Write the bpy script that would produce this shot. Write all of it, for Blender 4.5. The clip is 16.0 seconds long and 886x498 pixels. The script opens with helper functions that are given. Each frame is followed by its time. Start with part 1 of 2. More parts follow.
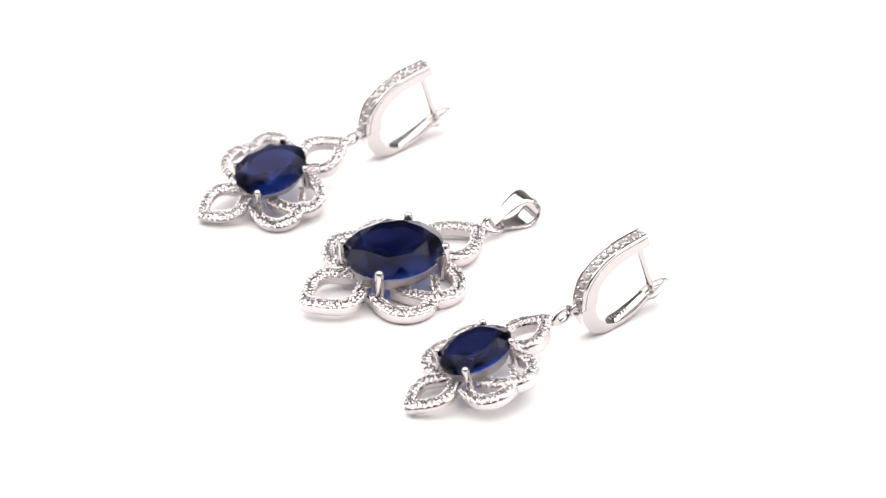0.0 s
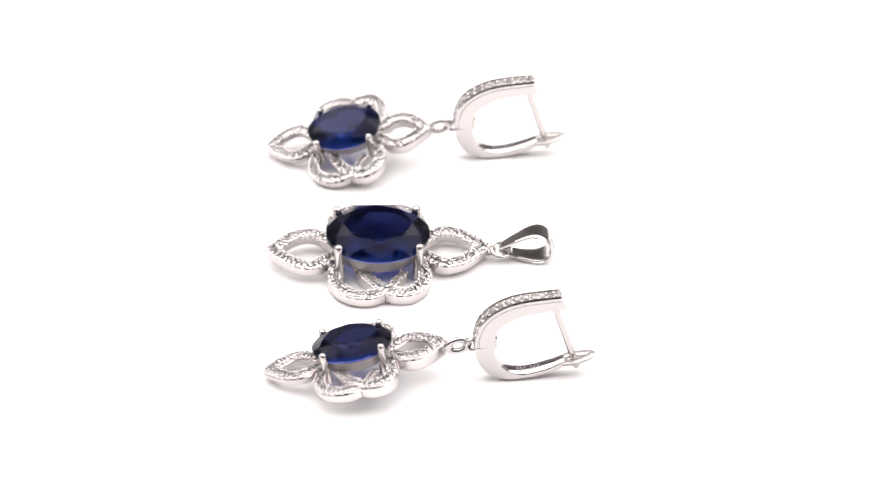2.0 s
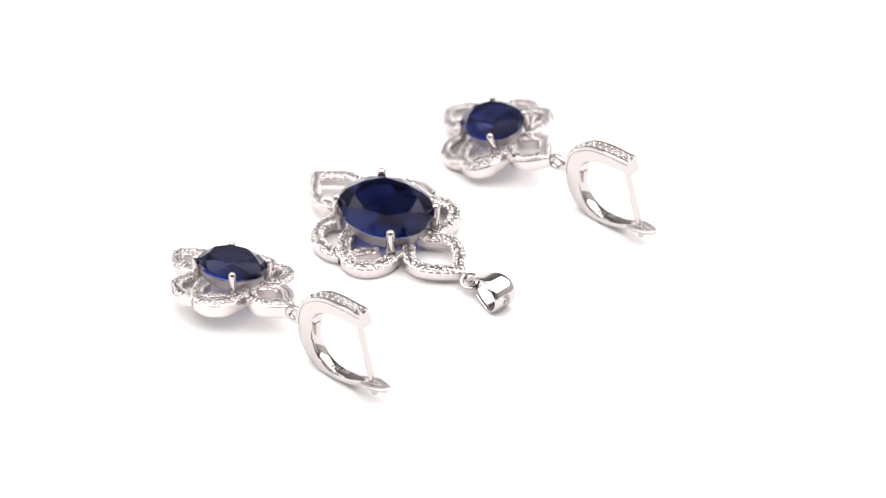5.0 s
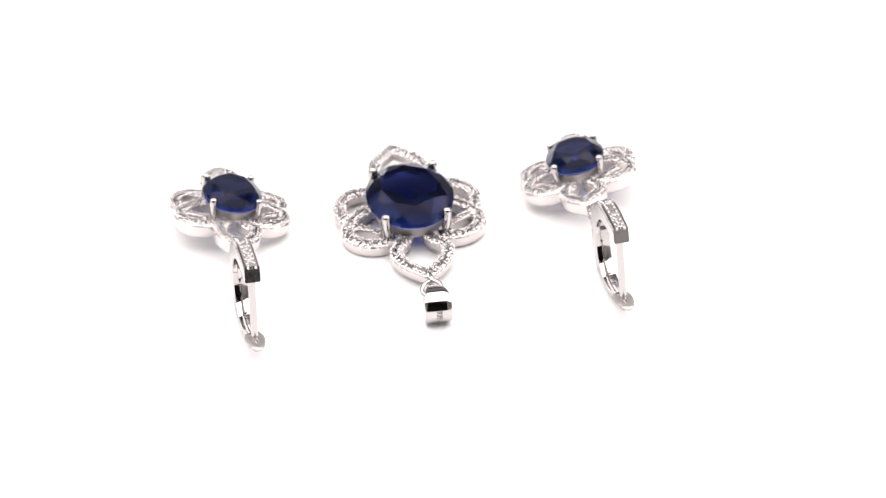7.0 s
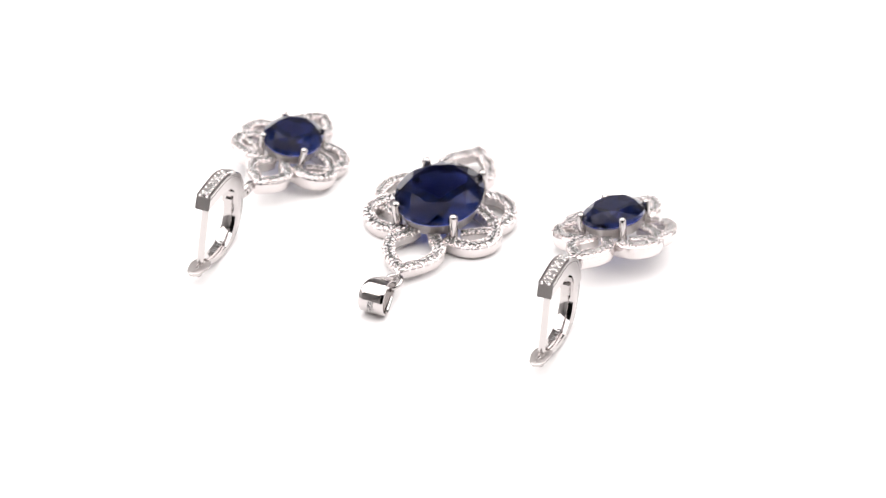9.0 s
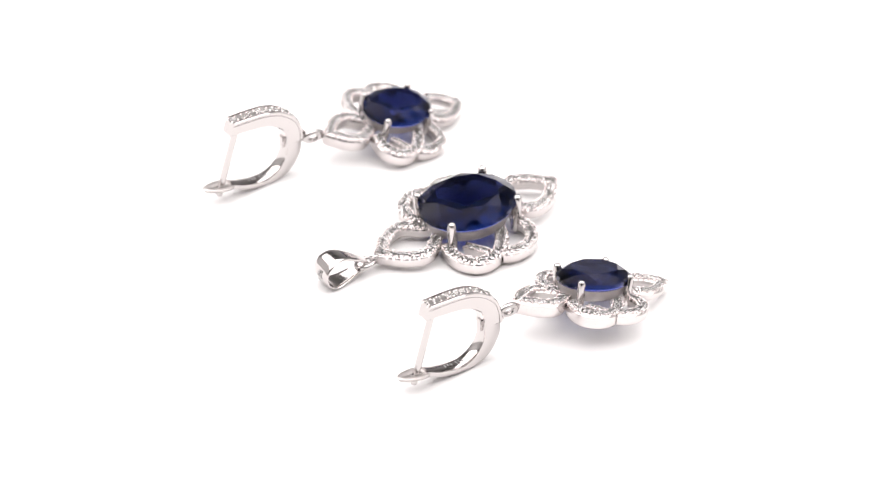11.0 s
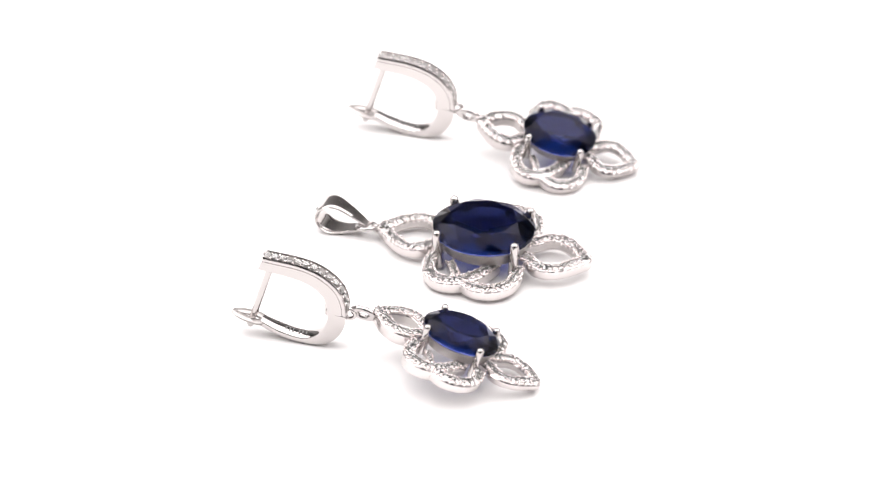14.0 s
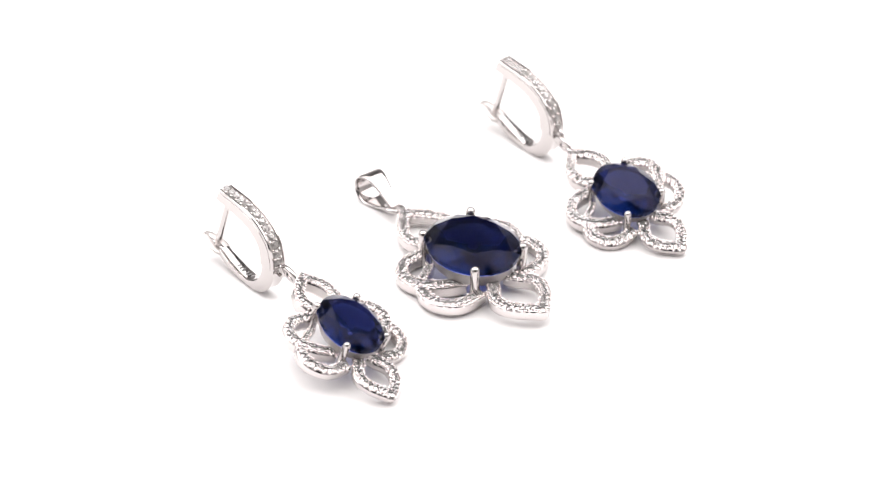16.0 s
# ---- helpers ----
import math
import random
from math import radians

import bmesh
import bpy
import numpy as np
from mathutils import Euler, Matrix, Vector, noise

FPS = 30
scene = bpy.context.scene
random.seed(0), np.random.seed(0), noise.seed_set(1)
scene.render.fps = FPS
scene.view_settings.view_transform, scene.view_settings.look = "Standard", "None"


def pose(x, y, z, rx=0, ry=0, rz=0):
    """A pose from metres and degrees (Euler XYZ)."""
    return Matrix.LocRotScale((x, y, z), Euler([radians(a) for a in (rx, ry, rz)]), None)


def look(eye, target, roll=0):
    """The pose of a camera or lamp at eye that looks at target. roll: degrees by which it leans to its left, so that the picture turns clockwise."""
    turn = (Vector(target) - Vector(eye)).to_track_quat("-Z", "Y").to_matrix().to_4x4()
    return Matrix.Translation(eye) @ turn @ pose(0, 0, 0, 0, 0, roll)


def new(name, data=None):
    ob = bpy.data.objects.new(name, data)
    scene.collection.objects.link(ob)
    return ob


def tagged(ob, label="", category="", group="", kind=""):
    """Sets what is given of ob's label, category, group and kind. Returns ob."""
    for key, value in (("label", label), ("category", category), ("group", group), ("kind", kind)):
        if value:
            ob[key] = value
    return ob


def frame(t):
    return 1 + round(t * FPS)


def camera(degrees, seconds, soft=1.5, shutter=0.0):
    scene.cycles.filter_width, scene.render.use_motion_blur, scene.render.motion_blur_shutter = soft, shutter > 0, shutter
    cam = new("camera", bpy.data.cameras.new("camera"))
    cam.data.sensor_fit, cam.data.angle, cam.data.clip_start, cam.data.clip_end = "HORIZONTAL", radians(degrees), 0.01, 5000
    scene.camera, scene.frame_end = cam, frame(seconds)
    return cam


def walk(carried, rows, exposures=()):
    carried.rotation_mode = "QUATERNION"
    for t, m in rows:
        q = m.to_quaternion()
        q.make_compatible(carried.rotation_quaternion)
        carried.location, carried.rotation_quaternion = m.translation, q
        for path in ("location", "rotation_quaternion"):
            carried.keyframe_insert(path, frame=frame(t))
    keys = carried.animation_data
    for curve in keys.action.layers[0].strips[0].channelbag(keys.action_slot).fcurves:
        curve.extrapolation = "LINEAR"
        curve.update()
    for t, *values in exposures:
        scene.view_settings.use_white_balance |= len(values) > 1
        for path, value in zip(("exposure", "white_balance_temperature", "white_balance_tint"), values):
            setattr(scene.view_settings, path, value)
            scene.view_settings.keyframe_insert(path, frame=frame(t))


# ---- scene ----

MM = 0.001
cam = camera(15.69, 16.0, soft=1.2)
EYE = Vector((0.0, -0.25385, 0.19343))
HEADING, TILT = radians(0.288), radians(37.22)
AIM = EYE + Vector((math.sin(HEADING) * math.cos(TILT), math.cos(HEADING) * math.cos(TILT), -math.sin(TILT)))
STAND = look(EYE, AIM, 0.209)
walk(cam, [(0.0, STAND), (16.0, STAND)])
cam.data.dof.use_dof = True
cam.data.dof.focus_distance = 0.309
cam.data.dof.aperture_fstop = 36.0

# ---- light: a photo room with one large softbox over the table ----
world = bpy.data.worlds.new("room_air")
scene.world = world
world.use_nodes = True
world.node_tree.nodes["Background"].inputs[0].default_value = (0.9, 0.95, 1.0, 1)
world.node_tree.nodes["Background"].inputs[1].default_value = 0.08
softbox = bpy.data.lights.new("softbox", "AREA")
softbox.shape, softbox.size, softbox.size_y = "RECTANGLE", 1.60, 0.76
softbox.energy, softbox.color = 13.3, (1.0, 0.960, 0.958)
new("softbox", softbox).matrix_basis = look((0.0, 0.10, 0.52), (0.0, 0.10, 0.0))
scene.view_settings.exposure = 0.0


# ---- materials ----
def material(name, base, rough, metal=0.0, **more):
    """A principled material; returns it with its node tree and shader."""
    mat = bpy.data.materials.new(name)
    mat.use_nodes = True
    tree = mat.node_tree
    bsdf = tree.nodes["Principled BSDF"]
    bsdf.inputs["Base Color"].default_value = (*base, 1)
    bsdf.inputs["Roughness"].default_value = rough
    bsdf.inputs["Metallic"].default_value = metal
    for key, value in more.items():
        bsdf.inputs[key].default_value = value
    return mat, tree, bsdf


def grain(tree, bsdf, scale, low, high, socket="Roughness", bump=0.0, fine=0.0):
    """Noise in object space on one socket, with an optional relief from a finer noise."""
    where = tree.nodes.new("ShaderNodeTexCoord")
    noisy = tree.nodes.new("ShaderNodeTexNoise")
    noisy.inputs["Scale"].default_value, noisy.inputs["Detail"].default_value = scale, 4
    span = tree.nodes.new("ShaderNodeMapRange")
    span.inputs["To Min"].default_value, span.inputs["To Max"].default_value = low, high
    tree.links.new(where.outputs["Object"], noisy.inputs["Vector"])
    tree.links.new(noisy.outputs["Fac"], span.inputs["Value"])
    tree.links.new(span.outputs["Result"], bsdf.inputs[socket])
    if bump:
        small = tree.nodes.new("ShaderNodeTexNoise")
        small.inputs["Scale"].default_value, small.inputs["Detail"].default_value = fine, 3
        relief = tree.nodes.new("ShaderNodeBump")
        relief.inputs["Strength"].default_value, relief.inputs["Distance"].default_value = bump, 0.0001
        tree.links.new(where.outputs["Object"], small.inputs["Vector"])
        tree.links.new(small.outputs["Fac"], relief.inputs["Height"])
        tree.links.new(relief.outputs["Normal"], bsdf.inputs["Normal"])


SILVER, tree, bsdf = material("polished_silver", (0.55, 0.522, 0.515), 0.08, 1.0)
grain(tree, bsdf, 900.0, 0.05, 0.14, bump=0.03, fine=1500.0)
INSIDE, tree, bsdf = material("unpolished_silver", (0.585, 0.553, 0.54), 0.45, 1.0)
grain(tree, bsdf, 1200.0, 0.36, 0.55, bump=0.1, fine=2500.0)
CAST, tree, bsdf = material("cast_silver", (0.665, 0.623, 0.615), 0.15, 1.0)
grain(tree, bsdf, 1500.0, 0.10, 0.22, bump=0.06, fine=2500.0)
# silver of the claws, base colour lightened to carry their highlights
BRIGHT, tree, bsdf = material("highlight_silver", (0.91, 0.855, 0.845), 0.16, 1.0)
grain(tree, bsdf, 2500.0, 0.10, 0.26)
STAMP, _, _ = material("stamped_silver", (0.34, 0.335, 0.335), 0.45, 1.0)
SAPPHIRE, tree, bsdf = material("blue_stone", (0.0018, 0.0060, 0.039), 0.0, 0.0, **{"Transmission Weight": 1.0, "IOR": 1.72, "Specular Tint": (0.11, 0.10, 0.14, 1)})
# same stone, paler below: the blue light it lets through is set by colour
PAVILION, tree, bsdf = material("blue_stone_lit_underside", (0.52, 0.34, 1.0), 0.16, 0.0, **{"Transmission Weight": 1.0, "IOR": 1.72})
CLEAR, tree, bsdf = material("clear_stone", (0.97, 0.965, 0.965), 0.0, 0.0, **{"Transmission Weight": 0.94, "IOR": 2.15})
PAPER, tree, bsdf = material("white_paper", (0.90, 0.893, 0.89), 0.7)
grain(tree, bsdf, 60.0, 0.62, 0.78, bump=0.03, fine=4000.0)
DARK, tree, bsdf = material("dark_wall", (0.06, 0.06, 0.062), 0.8)
grain(tree, bsdf, 8.0, 0.7, 0.9, bump=0.05, fine=200.0)
BACK, tree, bsdf = material("mid_grey_wall", (0.30, 0.298, 0.295), 0.8)
grain(tree, bsdf, 8.0, 0.7, 0.9, bump=0.05, fine=200.0)
WALL, tree, bsdf = material("grey_wall", (0.55, 0.545, 0.54), 0.8)
grain(tree, bsdf, 8.0, 0.7, 0.9, bump=0.05, fine=200.0)


# ---- mesh helpers, in millimetres ----
def part(name, bm, mat, parent, label="", m=None, smooth=None):
    """Links a bmesh as one mesh object under a thing or a part."""
    bmesh.ops.recalc_face_normals(bm, faces=bm.faces)
    data = bpy.data.meshes.new(name)
    if smooth is not None:
        for f in bm.faces:
            f.smooth = True
        for e in bm.edges:
            if len(e.link_faces) == 2 and e.calc_face_angle(0.0) > radians(smooth):
                e.smooth = False
    bmesh.ops.scale(bm, vec=(MM, MM, MM), verts=bm.verts)
    bm.to_mesh(data)
    bm.free()
    data.materials.append(mat)
    ob = new(name, data)
    ob.parent = parent
    if m is not None:
        ob.matrix_basis = m
    if label:
        tagged(ob, label)
    return ob


def mm(x, y, z, rx=0, ry=0, rz=0):
    return pose(x * MM, y * MM, z * MM, rx, ry, rz)


def curve(points, step, closed=False):
    """A smooth line through the points, resampled at even steps."""
    p = [np.array(q, float) for q in points]
    n, fine = len(p), []
    spans = n if closed else n - 1
    for i in range(spans):
        a = p[(i - 1) % n] if closed or i else 2 * p[0] - p[1]
        b, c = p[i], p[(i + 1) % n]
        d = p[(i + 2) % n] if closed or i + 2 < n else 2 * p[-1] - p[-2]
        for k in range(16):
            t = k / 16
            fine.append(0.5 * (2 * b + (c - a) * t + (2 * a - 5 * b + 4 * c - d) * t * t + (3 * b - a - 3 * c + d) * t ** 3))
    fine.append(p[0] if closed else p[-1])
    fine = np.array(fine)
    along = np.concatenate([[0], np.cumsum(np.linalg.norm(np.diff(fine, axis=0), axis=1))])
    count = max(2, round(along[-1] / step))
    at = np.linspace(0, along[-1], count + 1)
    if closed:
        at = at[:-1]
    return np.stack([np.interp(at, along, fine[:, k]) for k in range(fine.shape[1])], 1)


def heading(line, closed=False):
    if closed:
        d = np.roll(line, -1, 0) - np.roll(line, 1, 0)
    else:
        d = np.gradient(line, axis=0)
    return d / np.linalg.norm(d, axis=1)[:, None]


def skin(bm, rings, closed=False, caps=True):
    """Faces between rings of equal length."""
    rows = [[bm.verts.new(q) for q in ring] for ring in rings]
    n = len(rows[0])
    for a, b in zip(rows, rows[1:] + rows[:1] if closed else rows[1:]):
        for i in range(n):
            bm.faces.new((a[i], a[(i + 1) % n], b[(i + 1) % n], b[i]))
    if caps and not closed:
        bm.faces.new(rows[0][::-1])
        bm.faces.new(rows[-1])
    return bm


def band(line, width, base, high, closed, inside=0, drop=0.0, cut=0.9):
    """An upright band along a line on the base plane, its edges rounded; drop: how much deeper it gets towards the hanger; cut: its upper chamfer."""
    bm, w, c = bmesh.new(), width / 2, 0.13 * width
    d = heading(line, closed)
    rings = []
    for (x, y), (tx, ty) in zip(line, d):
        nx, ny = -ty, tx
        low = base - drop * min(1.0, max(0.0, (x + 6.0) / 12.0))
        section = ((0.35 * c - w, low + 2.6 * c), (-w, high - cut * c), (0.45 * cut * c - w, high - 0.33 * cut * c), (cut * c - w, high), (w - cut * c, high),
                   (w - 0.45 * cut * c, high - 0.33 * cut * c), (w, high - cut * c), (w - 0.35 * c, low + 2.6 * c), (w - 0.9 * c, low + 0.9 * c), (w - 2.0 * c, low), (2.0 * c - w, low), (0.9 * c - w, low + 0.9 * c))
        rings.append([(x + nx * a, y + ny * a, z) for a, z in section])
    skin(bm, rings, closed)
    if inside:
        for i, f in enumerate(bm.faces):
            if i % 12 == (0 if inside < 0 else 6):
                f.material_index = 1
    return bm


def bead(bm, x, y, low, top, r):
    """A small claw: a short post with a round head."""
    rings = [[(x + q * r * math.cos(a), y + q * r * math.sin(a), z) for a in [k * math.pi / 3 for k in range(6)]]
             for q, z in ((0.95, low), (1.0, top - 0.7 * r), (0.75, top - 0.2 * r), (0.3, top))]
    skin(bm, rings)


def torus(r, wire, across=10, around=28, squash=1.0):
    bm = bmesh.new()
    rings = []
    for i in range(around):
        a = 2 * math.pi * i / around
        rings.append([((r + wire * math.cos(b)) * math.cos(a) * squash, (r + wire * math.cos(b)) * math.sin(a), wire * math.sin(b))
                      for b in [2 * math.pi * k / across for k in range(across)]])
    return skin(bm, rings, closed=True)


def rod(a, b, r, sides=14, head=True):
    """A round rod from a to b with a domed far end."""
    a, b = Vector(a), Vector(b)
    q = (b - a).to_track_quat("Z", "Y")
    n = (b - a).length
    steps = [(1.0, 0.0), (1.0, n - r)] + ([(0.92, n - 0.6 * r), (0.7, n - 0.27 * r), (0.3, n - 0.04 * r)] if head else [(1.0, n)])
    bm = bmesh.new()
    skin(bm, [[a + q @ Vector((r * s * math.cos(k), r * s * math.sin(k), z)) for k in [2 * math.pi * i / sides for i in range(sides)]]
              for s, z in steps])
    return bm


def small_stone():
    """A little brilliant of 1 mm across, its girdle in the plane z = 0."""
    bm = bmesh.new()
    table = [bm.verts.new((0.30 * math.cos(a), 0.30 * math.sin(a), 0.17)) for a in [math.pi / 4 * (k + 0.5) for k in range(8)]]
    girdle = [bm.verts.new((0.5 * math.cos(a), 0.5 * math.sin(a), 0)) for a in [math.pi / 4 * k for k in range(8)]]
    low = bm.verts.new((0, 0, -0.40))
    bm.faces.new(table)
    for k in range(8):
        j = (k + 1) % 8
        bm.faces.new((table[k - 1], girdle[k], table[k]))
        bm.faces.new((table[k], girdle[k], girdle[j]))
        bm.faces.new((girdle[k], low, girdle[j]))
    bmesh.ops.recalc_face_normals(bm, faces=bm.faces)
    bmesh.ops.scale(bm, vec=(MM, MM, MM), verts=bm.verts)
    data = bpy.data.meshes.new("stone")
    bm.to_mesh(data)
    bm.free()
    data.materials.append(CLEAR)
    return data


STONE = small_stone()


def set_stone(parent, place, size, turn=None):
    """One clear stone in its seat; place in millimetres."""
    ob = new("stone", STONE)
    ob.parent = parent
    q = turn if turn is not None else Euler((0, 0, random.uniform(0, 1))).to_quaternion()
    wobble = Euler((random.uniform(-0.28, 0.28), random.uniform(-0.28, 0.28), 0)).to_quaternion()
    ob.matrix_basis = Matrix.LocRotScale(Vector(place) * MM, q @ wobble, Vector((size, size, size)))
    return ob


# ---- the table sheet, and an unseen room added for reflections ----
def slab(name, x0, x1, y0, y1, z0, z1, mat):
    bm = bmesh.new()
    bmesh.ops.create_cube(bm, size=1.0)
    for v in bm.verts:
        v.co = (x1 if v.co.x > 0 else x0, y1 if v.co.y > 0 else y0, z1 if v.co.z > 0 else z0)
    bmesh.ops.scale(bm, vec=(1 / MM, 1 / MM, 1 / MM), verts=bm.verts)
    return part(name, bm, mat, None)


tagged(slab("ground", -0.95, 0.95, -2.0, 0.95, -0.02, 0.0, PAPER), "seamless matt white sheet under the jewellery", "surface", kind="structure")
# out of view: walls added as reflectors, each grey set for the silver
tagged(slab("wall_north", -0.95, 0.95, 0.85, 0.95, 0.0, 1.5, BACK), "unseen mid-grey wall, added for reflections in the silver", "wall", kind="structure")
for name, place in (("wall_west_1", (-0.95, -0.85, -0.85, 0.85)), ("wall_east_1", (0.85, 0.95, -0.85, 0.85)),
                    ("wall_south_1", (-0.95, -0.34, -0.95, -0.85)), ("wall_south_2", (0.34, 0.95, -0.95, -0.85))):
    tagged(slab(name, *place, 0.0, 1.5, WALL), "unseen light grey wall, added to brighten reflections in the silver", "wall", kind="structure")
# added dark recess behind the south gap, reflected where the camera would be
for name, place in (("wall_south_3", (-0.95, 0.95, -2.0, -1.9)), ("wall_west_2", (-0.95, -0.85, -1.9, -0.95)), ("wall_east_2", (0.85, 0.95, -1.9, -0.95))):
    tagged(slab(name, *place, 0.0, 1.5, DARK), "unseen dark wall, added for dark reflections in the silver", "wall", kind="structure")
tagged(slab("ceiling", -0.95, 0.95, -2.0, 0.95, 1.5, 1.6, DARK), "plain dark studio ceiling", "ceiling", kind="structure")


# ---- the jewels ----
# x runs from the flower's centre to the hanger, z up from the base plane; millimetres for the large flower
PETAL = ((3.9, 1.0), (4.8, 1.5), (6.0, 2.6), (7.3, 2.75), (8.7, 1.95), (10.0, 0.5), (10.4, 0.0), (10.0, -0.5), (8.7, -1.95), (7.3, -2.75), (6.0, -2.6), (4.8, -1.5), (3.9, -1.0))
LOBE_NEAR = ((4.1, 2.2), (4.45, 4.0), (4.1, 5.6), (2.9, 6.75), (1.3, 6.75), (-0.2, 5.7), (-1.2, 4.3), (-1.9, 2.7))
LOBE_FAR = ((0.2, 6.55), (-1.0, 7.1), (-2.5, 6.95), (-3.8, 6.0), (-4.35, 4.5), (-4.1, 2.4))
STAMEN = ((2.5, 3.3), (1.7, 4.6), (1.2, 5.7))


def paved(name, parent, points, s, high, m, inside=0, wide=1.28, drop=0.0, cut=0.9):
    """A silver band set with clear stones between two rows of claws."""
    width, size = wide * s, 0.47 * wide * s
    line = curve([(x * s, y * s) for x, y in points], 0.16)
    ob = part(name, band(line, width, 0.02 * s, high * s, False, inside, drop, cut), CAST, parent, "", m, smooth=35)
    ob.data.materials.append(INSIDE)
    seats = curve([(x * s, y * s) for x, y in points], 0.20 * wide * s)
    for i, ((x, y), (dx, dy)) in enumerate(zip(seats, heading(seats))):
        if 0 < i < len(seats) - 1:
            o = (0.20 if i % 2 else -0.20) * width + random.uniform(-0.05, 0.05) * s
            set_stone(ob, (x - dy * o + random.uniform(-0.04, 0.04) * s, y + dx * o + random.uniform(-0.04, 0.04) * s, (high + random.uniform(0.03, 0.09)) * s),
                      size * random.uniform(0.85, 1.1))
    claws = bmesh.new()
    rows = curve([(x * s, y * s) for x, y in points], 0.25 * s)
    for i, ((x, y), (dx, dy)) in enumerate(zip(rows, heading(rows))):
        for side in (-1, 1):
            tall = (i + (side > 0)) % 3 == 0
            o = side * (width / 2 - ((0.03 if tall else 0.10) + random.uniform(-0.02, 0.08)) * s)
            k = random.uniform(-0.08, 0.08) * s
            bead(claws, x - dy * o + dx * k, y + dx * o + dy * k, (high - (0.22 if tall else 0.12)) * s,
                 (high + 0.13) * s + random.uniform(-0.10, 0.10) * s, (random.uniform(0.12, 0.18) if tall else random.uniform(0.08, 0.14)) * s)
    tagged(part("beading", claws, BRIGHT, ob, smooth=25), kind="stuff")
    return ob


def oval(a, b, n, shift=0.0):
    return [(a * math.cos(2 * math.pi * (k + shift) / n), b * math.sin(2 * math.pi * (k + shift) / n)) for k in range(n)]


def blue_gem(parent, a, b, girdle, top, low, m):
    """An oval faceted stone: table, crown, girdle and pavilion."""
    bm = bmesh.new()
    rise = top - girdle
    for scale, n, shift, z in ((0.665, 8, 0.0, top), (0.87, 8, 0.5, girdle + rise - 0.40 * (rise - 0.10)), (1.0, 32, 0.0, girdle + 0.24), (0.998, 32, 0.0, girdle - 0.16), (0.985, 32, 0.0, girdle - 0.33),
                               (0.62, 8, 0.0, girdle - 0.52 * (girdle - low)), (0.12, 8, 0.5, low)):
        for x, y in oval(a * scale, b * scale, n, shift):
            bm.verts.new((x, y, z))
    bmesh.ops.convex_hull(bm, input=bm.verts)
    bmesh.ops.dissolve_limit(bm, angle_limit=radians(1.0), verts=bm.verts, edges=bm.edges)
    bm.normal_update()
    bmesh.ops.recalc_face_normals(bm, faces=bm.faces)
    # downward faces and lower rim take the paler colour that imitates transmitted light
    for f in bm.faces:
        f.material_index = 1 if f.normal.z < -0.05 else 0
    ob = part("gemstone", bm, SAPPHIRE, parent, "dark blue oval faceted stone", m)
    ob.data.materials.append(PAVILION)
    return ob


def basket(parent, a, b, seat, low, m):
    """The oval cup under the stone: a flared wall with a rim."""
    bm = bmesh.new()
    rings = []
    for q, z in ((0.79, low), (0.83, low - 0.04), (0.90, seat - 0.5), (0.94, seat - 0.10), (0.965, seat + 0.10), (0.935, seat + 0.12), (0.90, seat - 0.10), (0.86, seat - 0.45), (0.785, low + 0.1)):
        rings.append([(x, y, z) for x, y in oval(a * q, b * q, 48)])
    skin(bm, rings, closed=True)
    return part("stone_cup", bm, INSIDE, parent, "", m, smooth=40)


def flower(parent, s, gem, prong, m, drop=0.0, slim=0.92, wide=1.28, cut=0.9):
    """The flower of four petals round an oval blue stone. gem: half length, half width; prong: their places and height."""
    raised = m @ mm(0, 0, 0.45 * s)
    paved("petal", parent, [(x, slim * y) for x, y in PETAL], s, 1.30, raised, -1, wide, drop, cut)
    paved("petal", parent, [(-x, slim * y) for x, y in PETAL], s, 1.30, raised, 1, wide, drop, cut)
    for side in (1, -1):
        paved("lobe", parent, [(x, 0.97 * y * side) for x, y in LOBE_NEAR], s, 1.46, m, side, wide, drop, cut)
        paved("lobe", parent, [(x, 0.97 * y * side) for x, y in LOBE_FAR], s, 1.33, m, side, wide, drop, cut)
        paved("stamen", parent, [(x, y * side) for x, y in STAMEN], s, 1.26, m, 0, 0.85)
    a, b = gem
    px, py, top = prong
    girdle = top - 1.0 * s
    basket(parent, a, b, girdle - 0.54, girdle - 1.95 * s, m)
    blue_gem(parent, a, b, girdle, girdle + 1.32 * s, girdle - 2.4 * s, m)
    for sx in (1, -1):
        for sy in (1, -1):
            foot = (px * 0.94 * sx, py * 0.96 * sy, 0.3 * s)
            part("prong", rod(foot, (px * sx, py * sy, top), 0.42 * s + 0.06), SILVER, parent, "", m, smooth=40)


def tagged_empty(name, label, category, group=""):
    ob = new(name)
    ob.empty_display_size = 0.005
    return tagged(ob, label, category, group)


def loop_strip(points, half, thick, step=0.25, closed=True, camber=0.0):
    """A flat strip bent along a line in the xz plane; half: its half width along the line."""
    line = curve(points, step, closed)
    d = heading(line, closed)
    bm, rings = bmesh.new(), []
    for (x, z), (tx, tz) in zip(line, d):
        h, t = half(x), thick(x)
        nx, nz = -tz, tx
        c = min(0.12, 0.3 * t)
        outer = [(h * q, -t / 2 + camber * h * (1 - q * q)) for q in (0.9, 0.6, 0.2, -0.2, -0.6, -0.9)]
        inner = [(h * q, t / 2 + camber * h * (1 - q * q)) for q in (-0.9, -0.6, -0.2, 0.2, 0.6, 0.9)]
        section = [(-h, c - t / 2), (-h, t / 2 - c)] + inner + [(h, t / 2 - c), (h, c - t / 2)] + outer
        rings.append([(x + nx * n, y, z + nz * n) for y, n in section])
    return skin(bm, rings, closed)


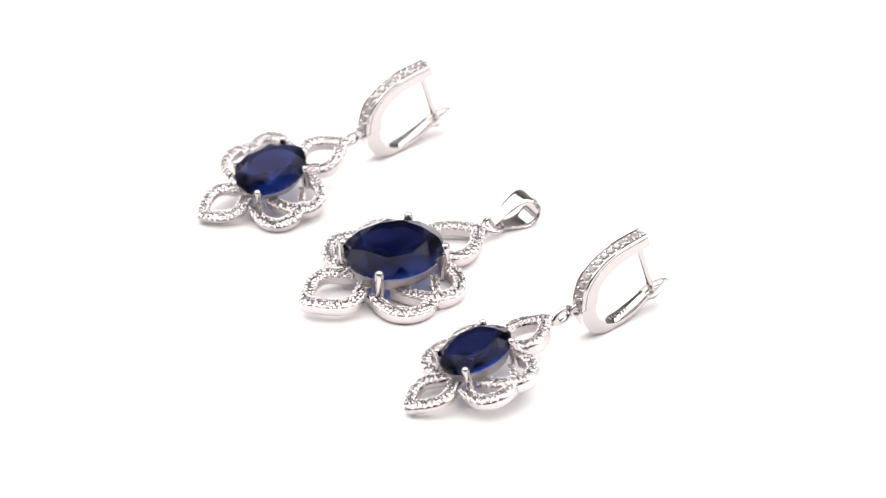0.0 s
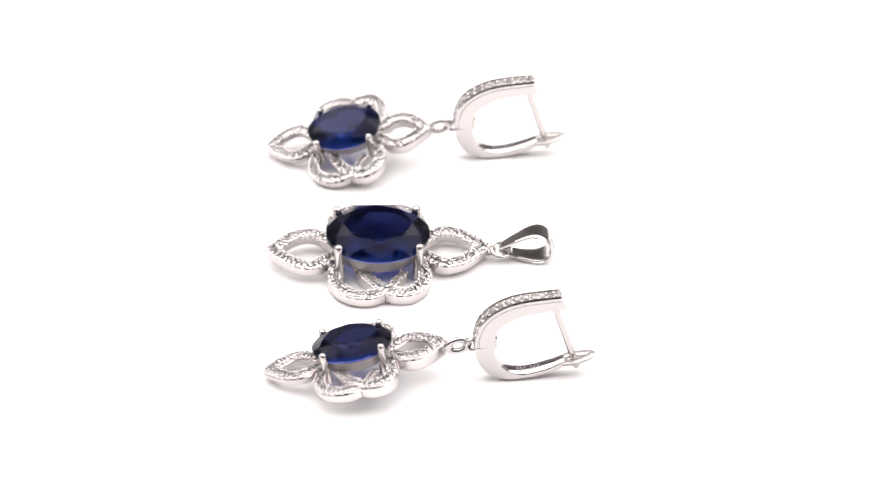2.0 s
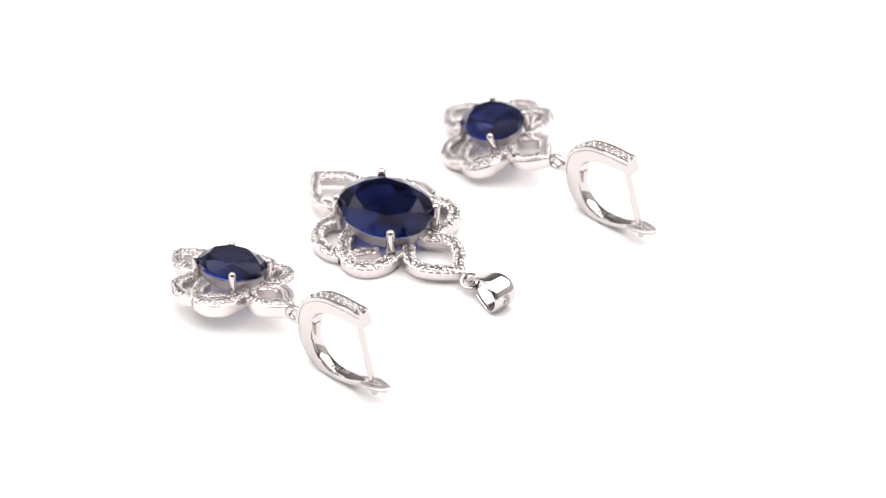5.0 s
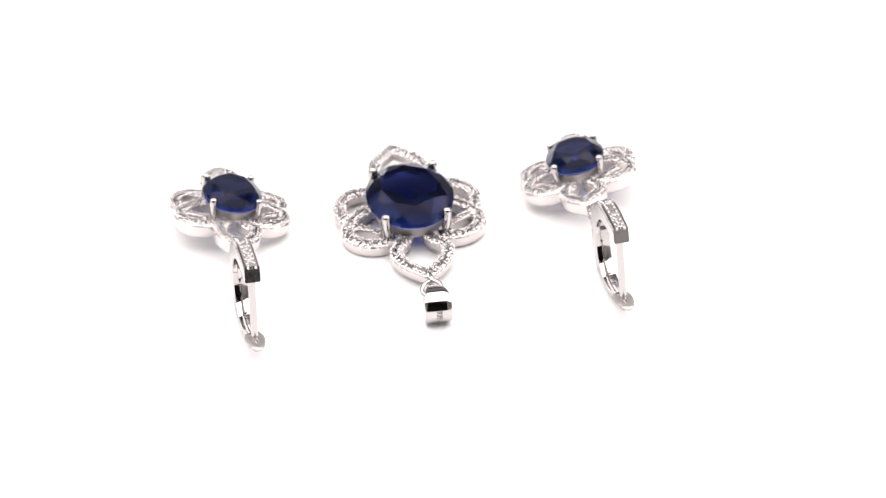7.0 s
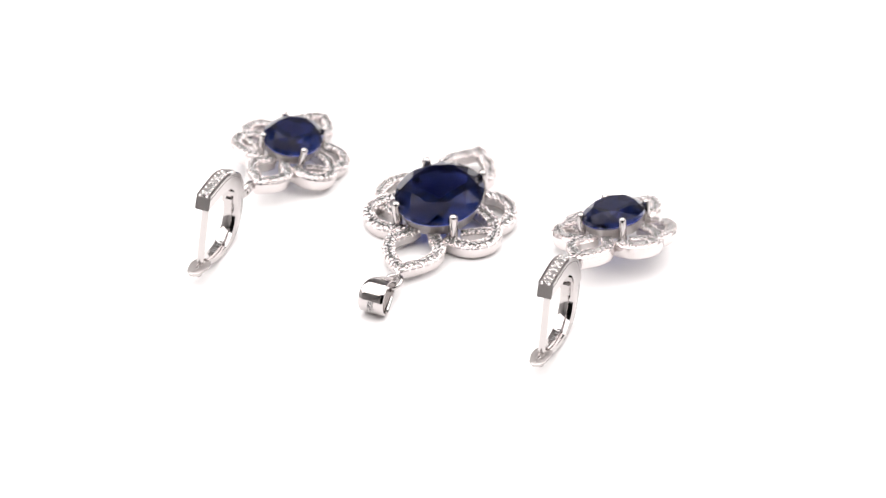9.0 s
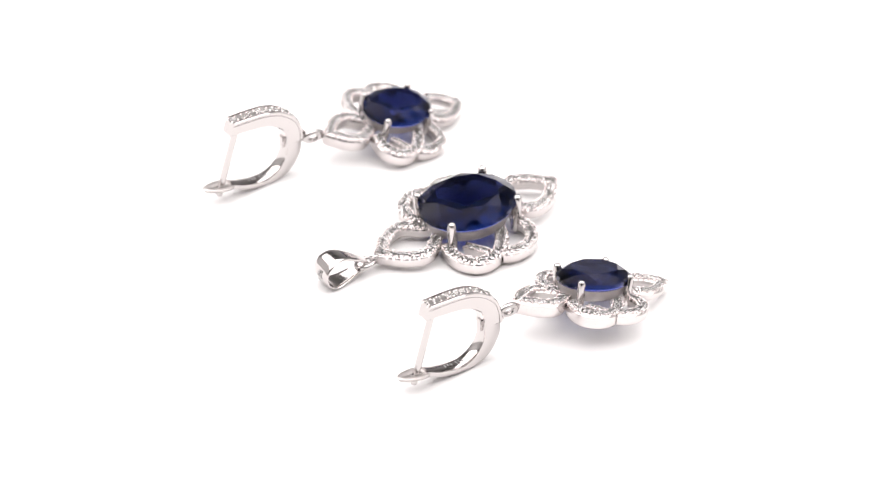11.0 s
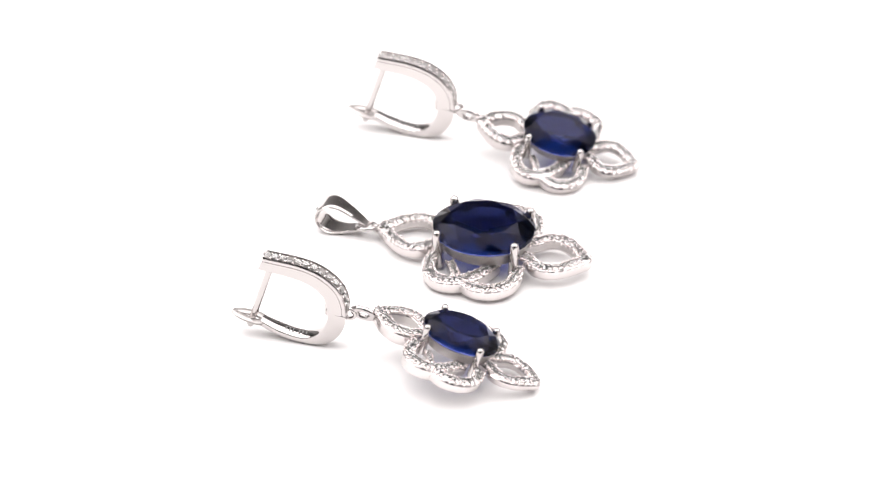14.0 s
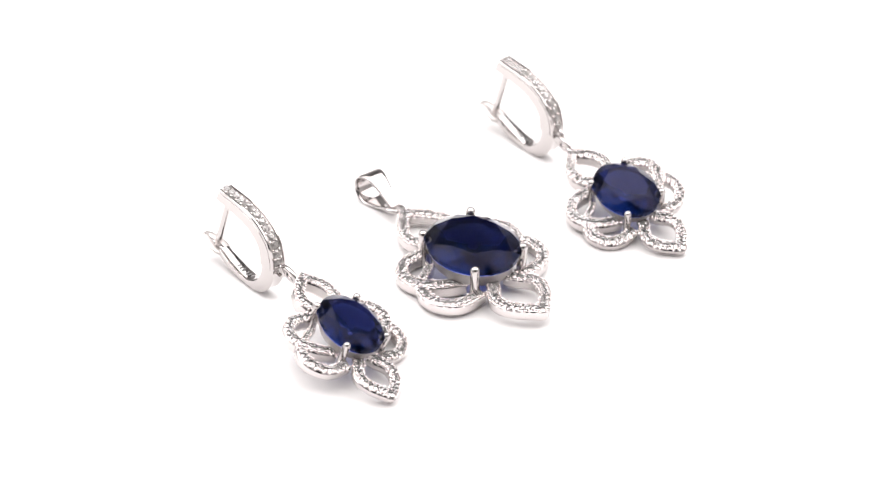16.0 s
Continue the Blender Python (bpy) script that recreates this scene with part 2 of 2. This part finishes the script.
def lettering(text, size, parent, m):
    """Stamped figures in the built-in font."""
    data = bpy.data.curves.new("hallmark", "FONT")
    data.body, data.size, data.extrude = text, size * MM, 0.02 * MM
    data.align_x, data.align_y = "CENTER", "CENTER"
    maker = new("hallmark_maker", data)
    mesh = bpy.data.meshes.new_from_object(maker.evaluated_get(bpy.context.evaluated_depsgraph_get()))
    bpy.data.objects.remove(maker)
    mesh.materials.clear()
    mesh.materials.append(STAMP)
    ob = new("hallmark", mesh)
    ob.parent, ob.matrix_basis = parent, m
    return ob


def make_pendant():
    thing = tagged_empty("pendant", "silver flower pendant with large oval dark blue stone, lying flat", "pendant")
    flower(thing, 1.0, (5.12, 4.38), (3.97, 3.08, 4.45), Matrix())
    part("jump_ring", torus(0.95, 0.23), SILVER, thing, "", mm(12.2, -0.05, 1.25, 14, 8, 0), smooth=60)
    part("eyelet", torus(0.48, 0.22), SILVER, thing, "", mm(11.0, 0, 1.2, 70, 0, 0), smooth=60)
    path = ((12.2, 1.62), (13.6, 2.72), (14.8, 3.42), (15.75, 3.42), (16.5, 2.8), (16.74, 1.9), (16.4, 1.0), (15.6, 0.46), (14.5, 0.5), (13.3, 0.85), (12.2, 1.18))
    bail = part("bail", loop_strip([(1.08 * (x - 12), z) for x, z in path], lambda x: 0.44 + 0.86 * min(1.0, max(0.0, x / 4.5)), lambda x: 0.30, 0.14, camber=0.015),
                SILVER, thing, "smooth polished tapered bail", mm(12.05, 0.0, 0, 0, 0, -2.5), smooth=50)
    lettering("925", 0.85, bail, mm(5.36, 0.0, 2.0, 90, 90, 90))
    return thing


HOOP_TOP = ((1.0, 4.3), (1.05, 5.3), (1.45, 6.5), (2.35, 7.45), (3.6, 8.15), (5.3, 8.55), (8.65, 8.85))
HOOP_LOW = ((1.0, 4.2), (1.1, 3.0), (1.9, 1.55), (3.2, 0.72), (5.0, 0.55), (7.0, 1.0), (8.7, 1.7))


def hoop(parent, m):
    """The ear fitting: a stone-set upper arm, a hinged lower arm with its catch, and the post."""
    line = curve(HOOP_TOP, 0.25)
    d = heading(line)
    bm, rings = bmesh.new(), []
    n = len(line)
    for i, ((x, z), (tx, tz)) in enumerate(zip(line, d)):
        t = 2.0 - 0.50 * i / (n - 1)
        w, groove = 0.84 - 0.10 * i / (n - 1), (0.14 if 2 < i < n - 3 else 0.0)
        nx, nz = -tz, tx
        lean = 0.45 * max(0.0, (i - n + 5) / 4)
        top = t / 2
        edge = [(-w, 0.1 - top), (-w, top - 0.46), (0.07 - w, top - 0.43), (0.07 - w, top - 0.36), (-w, top - 0.33), (-w, top - 0.08), (0.08 - w, top),
                (0.20 - w, top), (0.22 - w, top - groove)]
        section = edge + [(-y, q) for y, q in edge[::-1]] + [(w - 0.1, -top), (0.1 - w, -top)]
        rings.append([(x + nx * q - lean * (q / t + 0.5), y, z + nz * q) for y, q in section])
    skin(bm, rings)
    for i, f in enumerate(bm.faces):
        f.material_index = 1 if i % 20 == 8 else 0
    arm = part("upper_arm", bm, SILVER, parent, "polished arm set with a row of clear stones", m, smooth=35)
    arm.data.materials.append(INSIDE)
    seats = curve(HOOP_TOP, 0.70)
    for i, ((x, z), (tx, tz)) in enumerate(zip(seats, heading(seats))):
        if 0 < i < len(seats) - 1:
            t = 2.0 - 0.50 * i / (len(seats) - 1)
            q = Vector((-tz, 0, tx)).to_track_quat("Z", "Y")
            set_stone(arm, (x - tz * (t / 2 - 0.09), 0, z + tx * (t / 2 - 0.09)), 0.92, q)
    claws = bmesh.new()
    for i, ((x, z), (tx, tz)) in enumerate(list(zip(seats, heading(seats)))[:-1]):
        x2, z2 = (np.array(seats[i]) + np.array(seats[i + 1])) / 2
        t = 2.0 - 0.50 * (i + 0.5) / (len(seats) - 1)
        for y in (-0.36, 0.36):
            ball = bmesh.ops.create_icosphere(claws, subdivisions=1, radius=0.17)["verts"]
            bmesh.ops.translate(claws, verts=ball, vec=(x2 - tz * (t / 2 - 0.1), y, z2 + tx * (t / 2 - 0.1)))
    tagged(part("beading", claws, BRIGHT, arm, smooth=60), kind="stuff")

    def half(x):
        return 0.74 if x < 7.0 else 0.74 - 0.12 * (x - 7.0) / 1.7

    lower = part("lower_arm", loop_strip(HOOP_LOW, half, lambda x: 1.75 - 1.2 * min(1.0, max(0.0, (x - 1.0) / 3.4)), 0.18, False, 0.22), SILVER, parent,
         "polished hinged arm", m, smooth=40)
    marks = bmesh.new()
    for k, x in enumerate((4.2, 4.55, 4.9, 5.5, 5.85, 6.2)):
        cube = bmesh.ops.create_cube(marks, size=1.0)["verts"]
        bmesh.ops.scale(marks, verts=cube, vec=(0.13, 0.42, 0.03))
        bmesh.ops.translate(marks, verts=cube, vec=(x, 0, 1.05 + 0.14 * max(0.0, x - 4.8)))
    part("hallmark", marks, STAMP, lower, "small stamped marks")
    leaf = [(0.15, 0.36), (0.9, 0.58), (1.7, 0.50), (2.5, 0.30), (2.9, 0.0), (2.5, -0.30), (1.7, -0.50), (0.9, -0.58), (0.15, -0.36)]
    part("catch", band(curve(leaf, 0.15, True), 0.78, -0.20, 0.20, True), INSIDE, lower, "pointed leaf-shaped catch", mm(8.45, 0, 1.62, 0, -10, 0), smooth=40)
    part("post", rod((7.6, 0, 8.2), (9.9, 0, 0.75), 0.35), SILVER, parent, "", m, smooth=40)
    tongue = bmesh.new()
    bmesh.ops.create_cube(tongue, size=1.0)
    bmesh.ops.scale(tongue, verts=tongue.verts, vec=(0.5, 0.7, 1.3))
    bmesh.ops.translate(tongue, verts=tongue.verts, vec=(2.0, 0, 4.35))
    bmesh.ops.bevel(tongue, geom=tongue.edges, offset=0.06, segments=2, affect="EDGES")
    part("hinge", tongue, SILVER, parent, "", m, smooth=40)
    part("eyelet", torus(0.55, 0.2), SILVER, parent, "", m @ mm(-0.1, 0, 4.15, 90, 0, 0), smooth=60)


def make_earring(label, centre, u, v, bend, yaw, lean, link, hang):
    """An earring: its flower lies tilted, its fitting stands on edge. All in the turntable's millimetres."""
    thing = tagged_empty("earring", label, "earring", "pair of earrings")
    base = Vector((centre[0], centre[1], 0))
    u = Vector(u).normalized()
    n = u.cross(Vector(v)).normalized()
    w = n.cross(u)
    place = (Vector(centre) - base) * MM
    m = Matrix.Translation(place) @ Matrix((u, w, n)).transposed().to_4x4()
    flower(thing, 0.79, (3.80, 2.94), (2.75, 2.29, 3.45), m, 0.55, 0.82, 1.42, 2.1)
    at = Vector((bend[0], bend[1], 0)) - base
    hoop(thing, mm(at.x, at.y, abs(lean) * 0.012 - 0.12, lean, 0, yaw))
    at = Vector(link) - base
    part("jump_ring", torus(0.58, 0.29, squash=1.6), SILVER, thing, "", mm(*at, hang, -12, yaw), smooth=60)
    return thing, base


pendant = make_pendant()
earring_a, base_a = make_earring("silver flower earring with dark blue stone, tilted to one side",
                                 (-9.50, -18.20, 1.28), (0.985, -0.070, 0.157), (0.094, 0.984, -0.152), (1.32, -19.84), -2.56, -1.44, (-0.05, -19.2, 3.7), 78)
earring_b, base_b = make_earring("silver flower earring with dark blue stone, resting on its lobes",
                                 (-5.87, 17.36, 1.71), (0.957, -0.207, 0.206), (0.166, 0.966, 0.198), (4.61, 16.01), -2.91, 1.42, (3.15, 15.8, 4.2), 80)

RATE = 16.657
# the turntable runs a little uneven: seconds by which it is ahead
AHEAD = ((0.0, 0.037), (3.0, 0.016), (7.5, -0.022), (9.0, -0.045), (12.5, -0.008), (15.5, 0.025), (16.0, 0.028))


def turn_at(t):
    ahead = float(np.interp(t, [a for a, _ in AHEAD], [b for _, b in AHEAD]))
    return -RATE * (t + ahead - 2.5)


def motions():
    """The table turns once under all three jewels, clockwise seen from above."""
    for thing, m in ((pendant, mm(-5.34, -0.60, 0.12, 1.0, 1.2, -4.9)), (earring_a, mm(*base_a)), (earring_b, mm(*base_b))):
        walk(thing, [(k / 2, pose(0, 0, 0, 0, 0, turn_at(k / 2)) @ m) for k in range(33)])


motions()
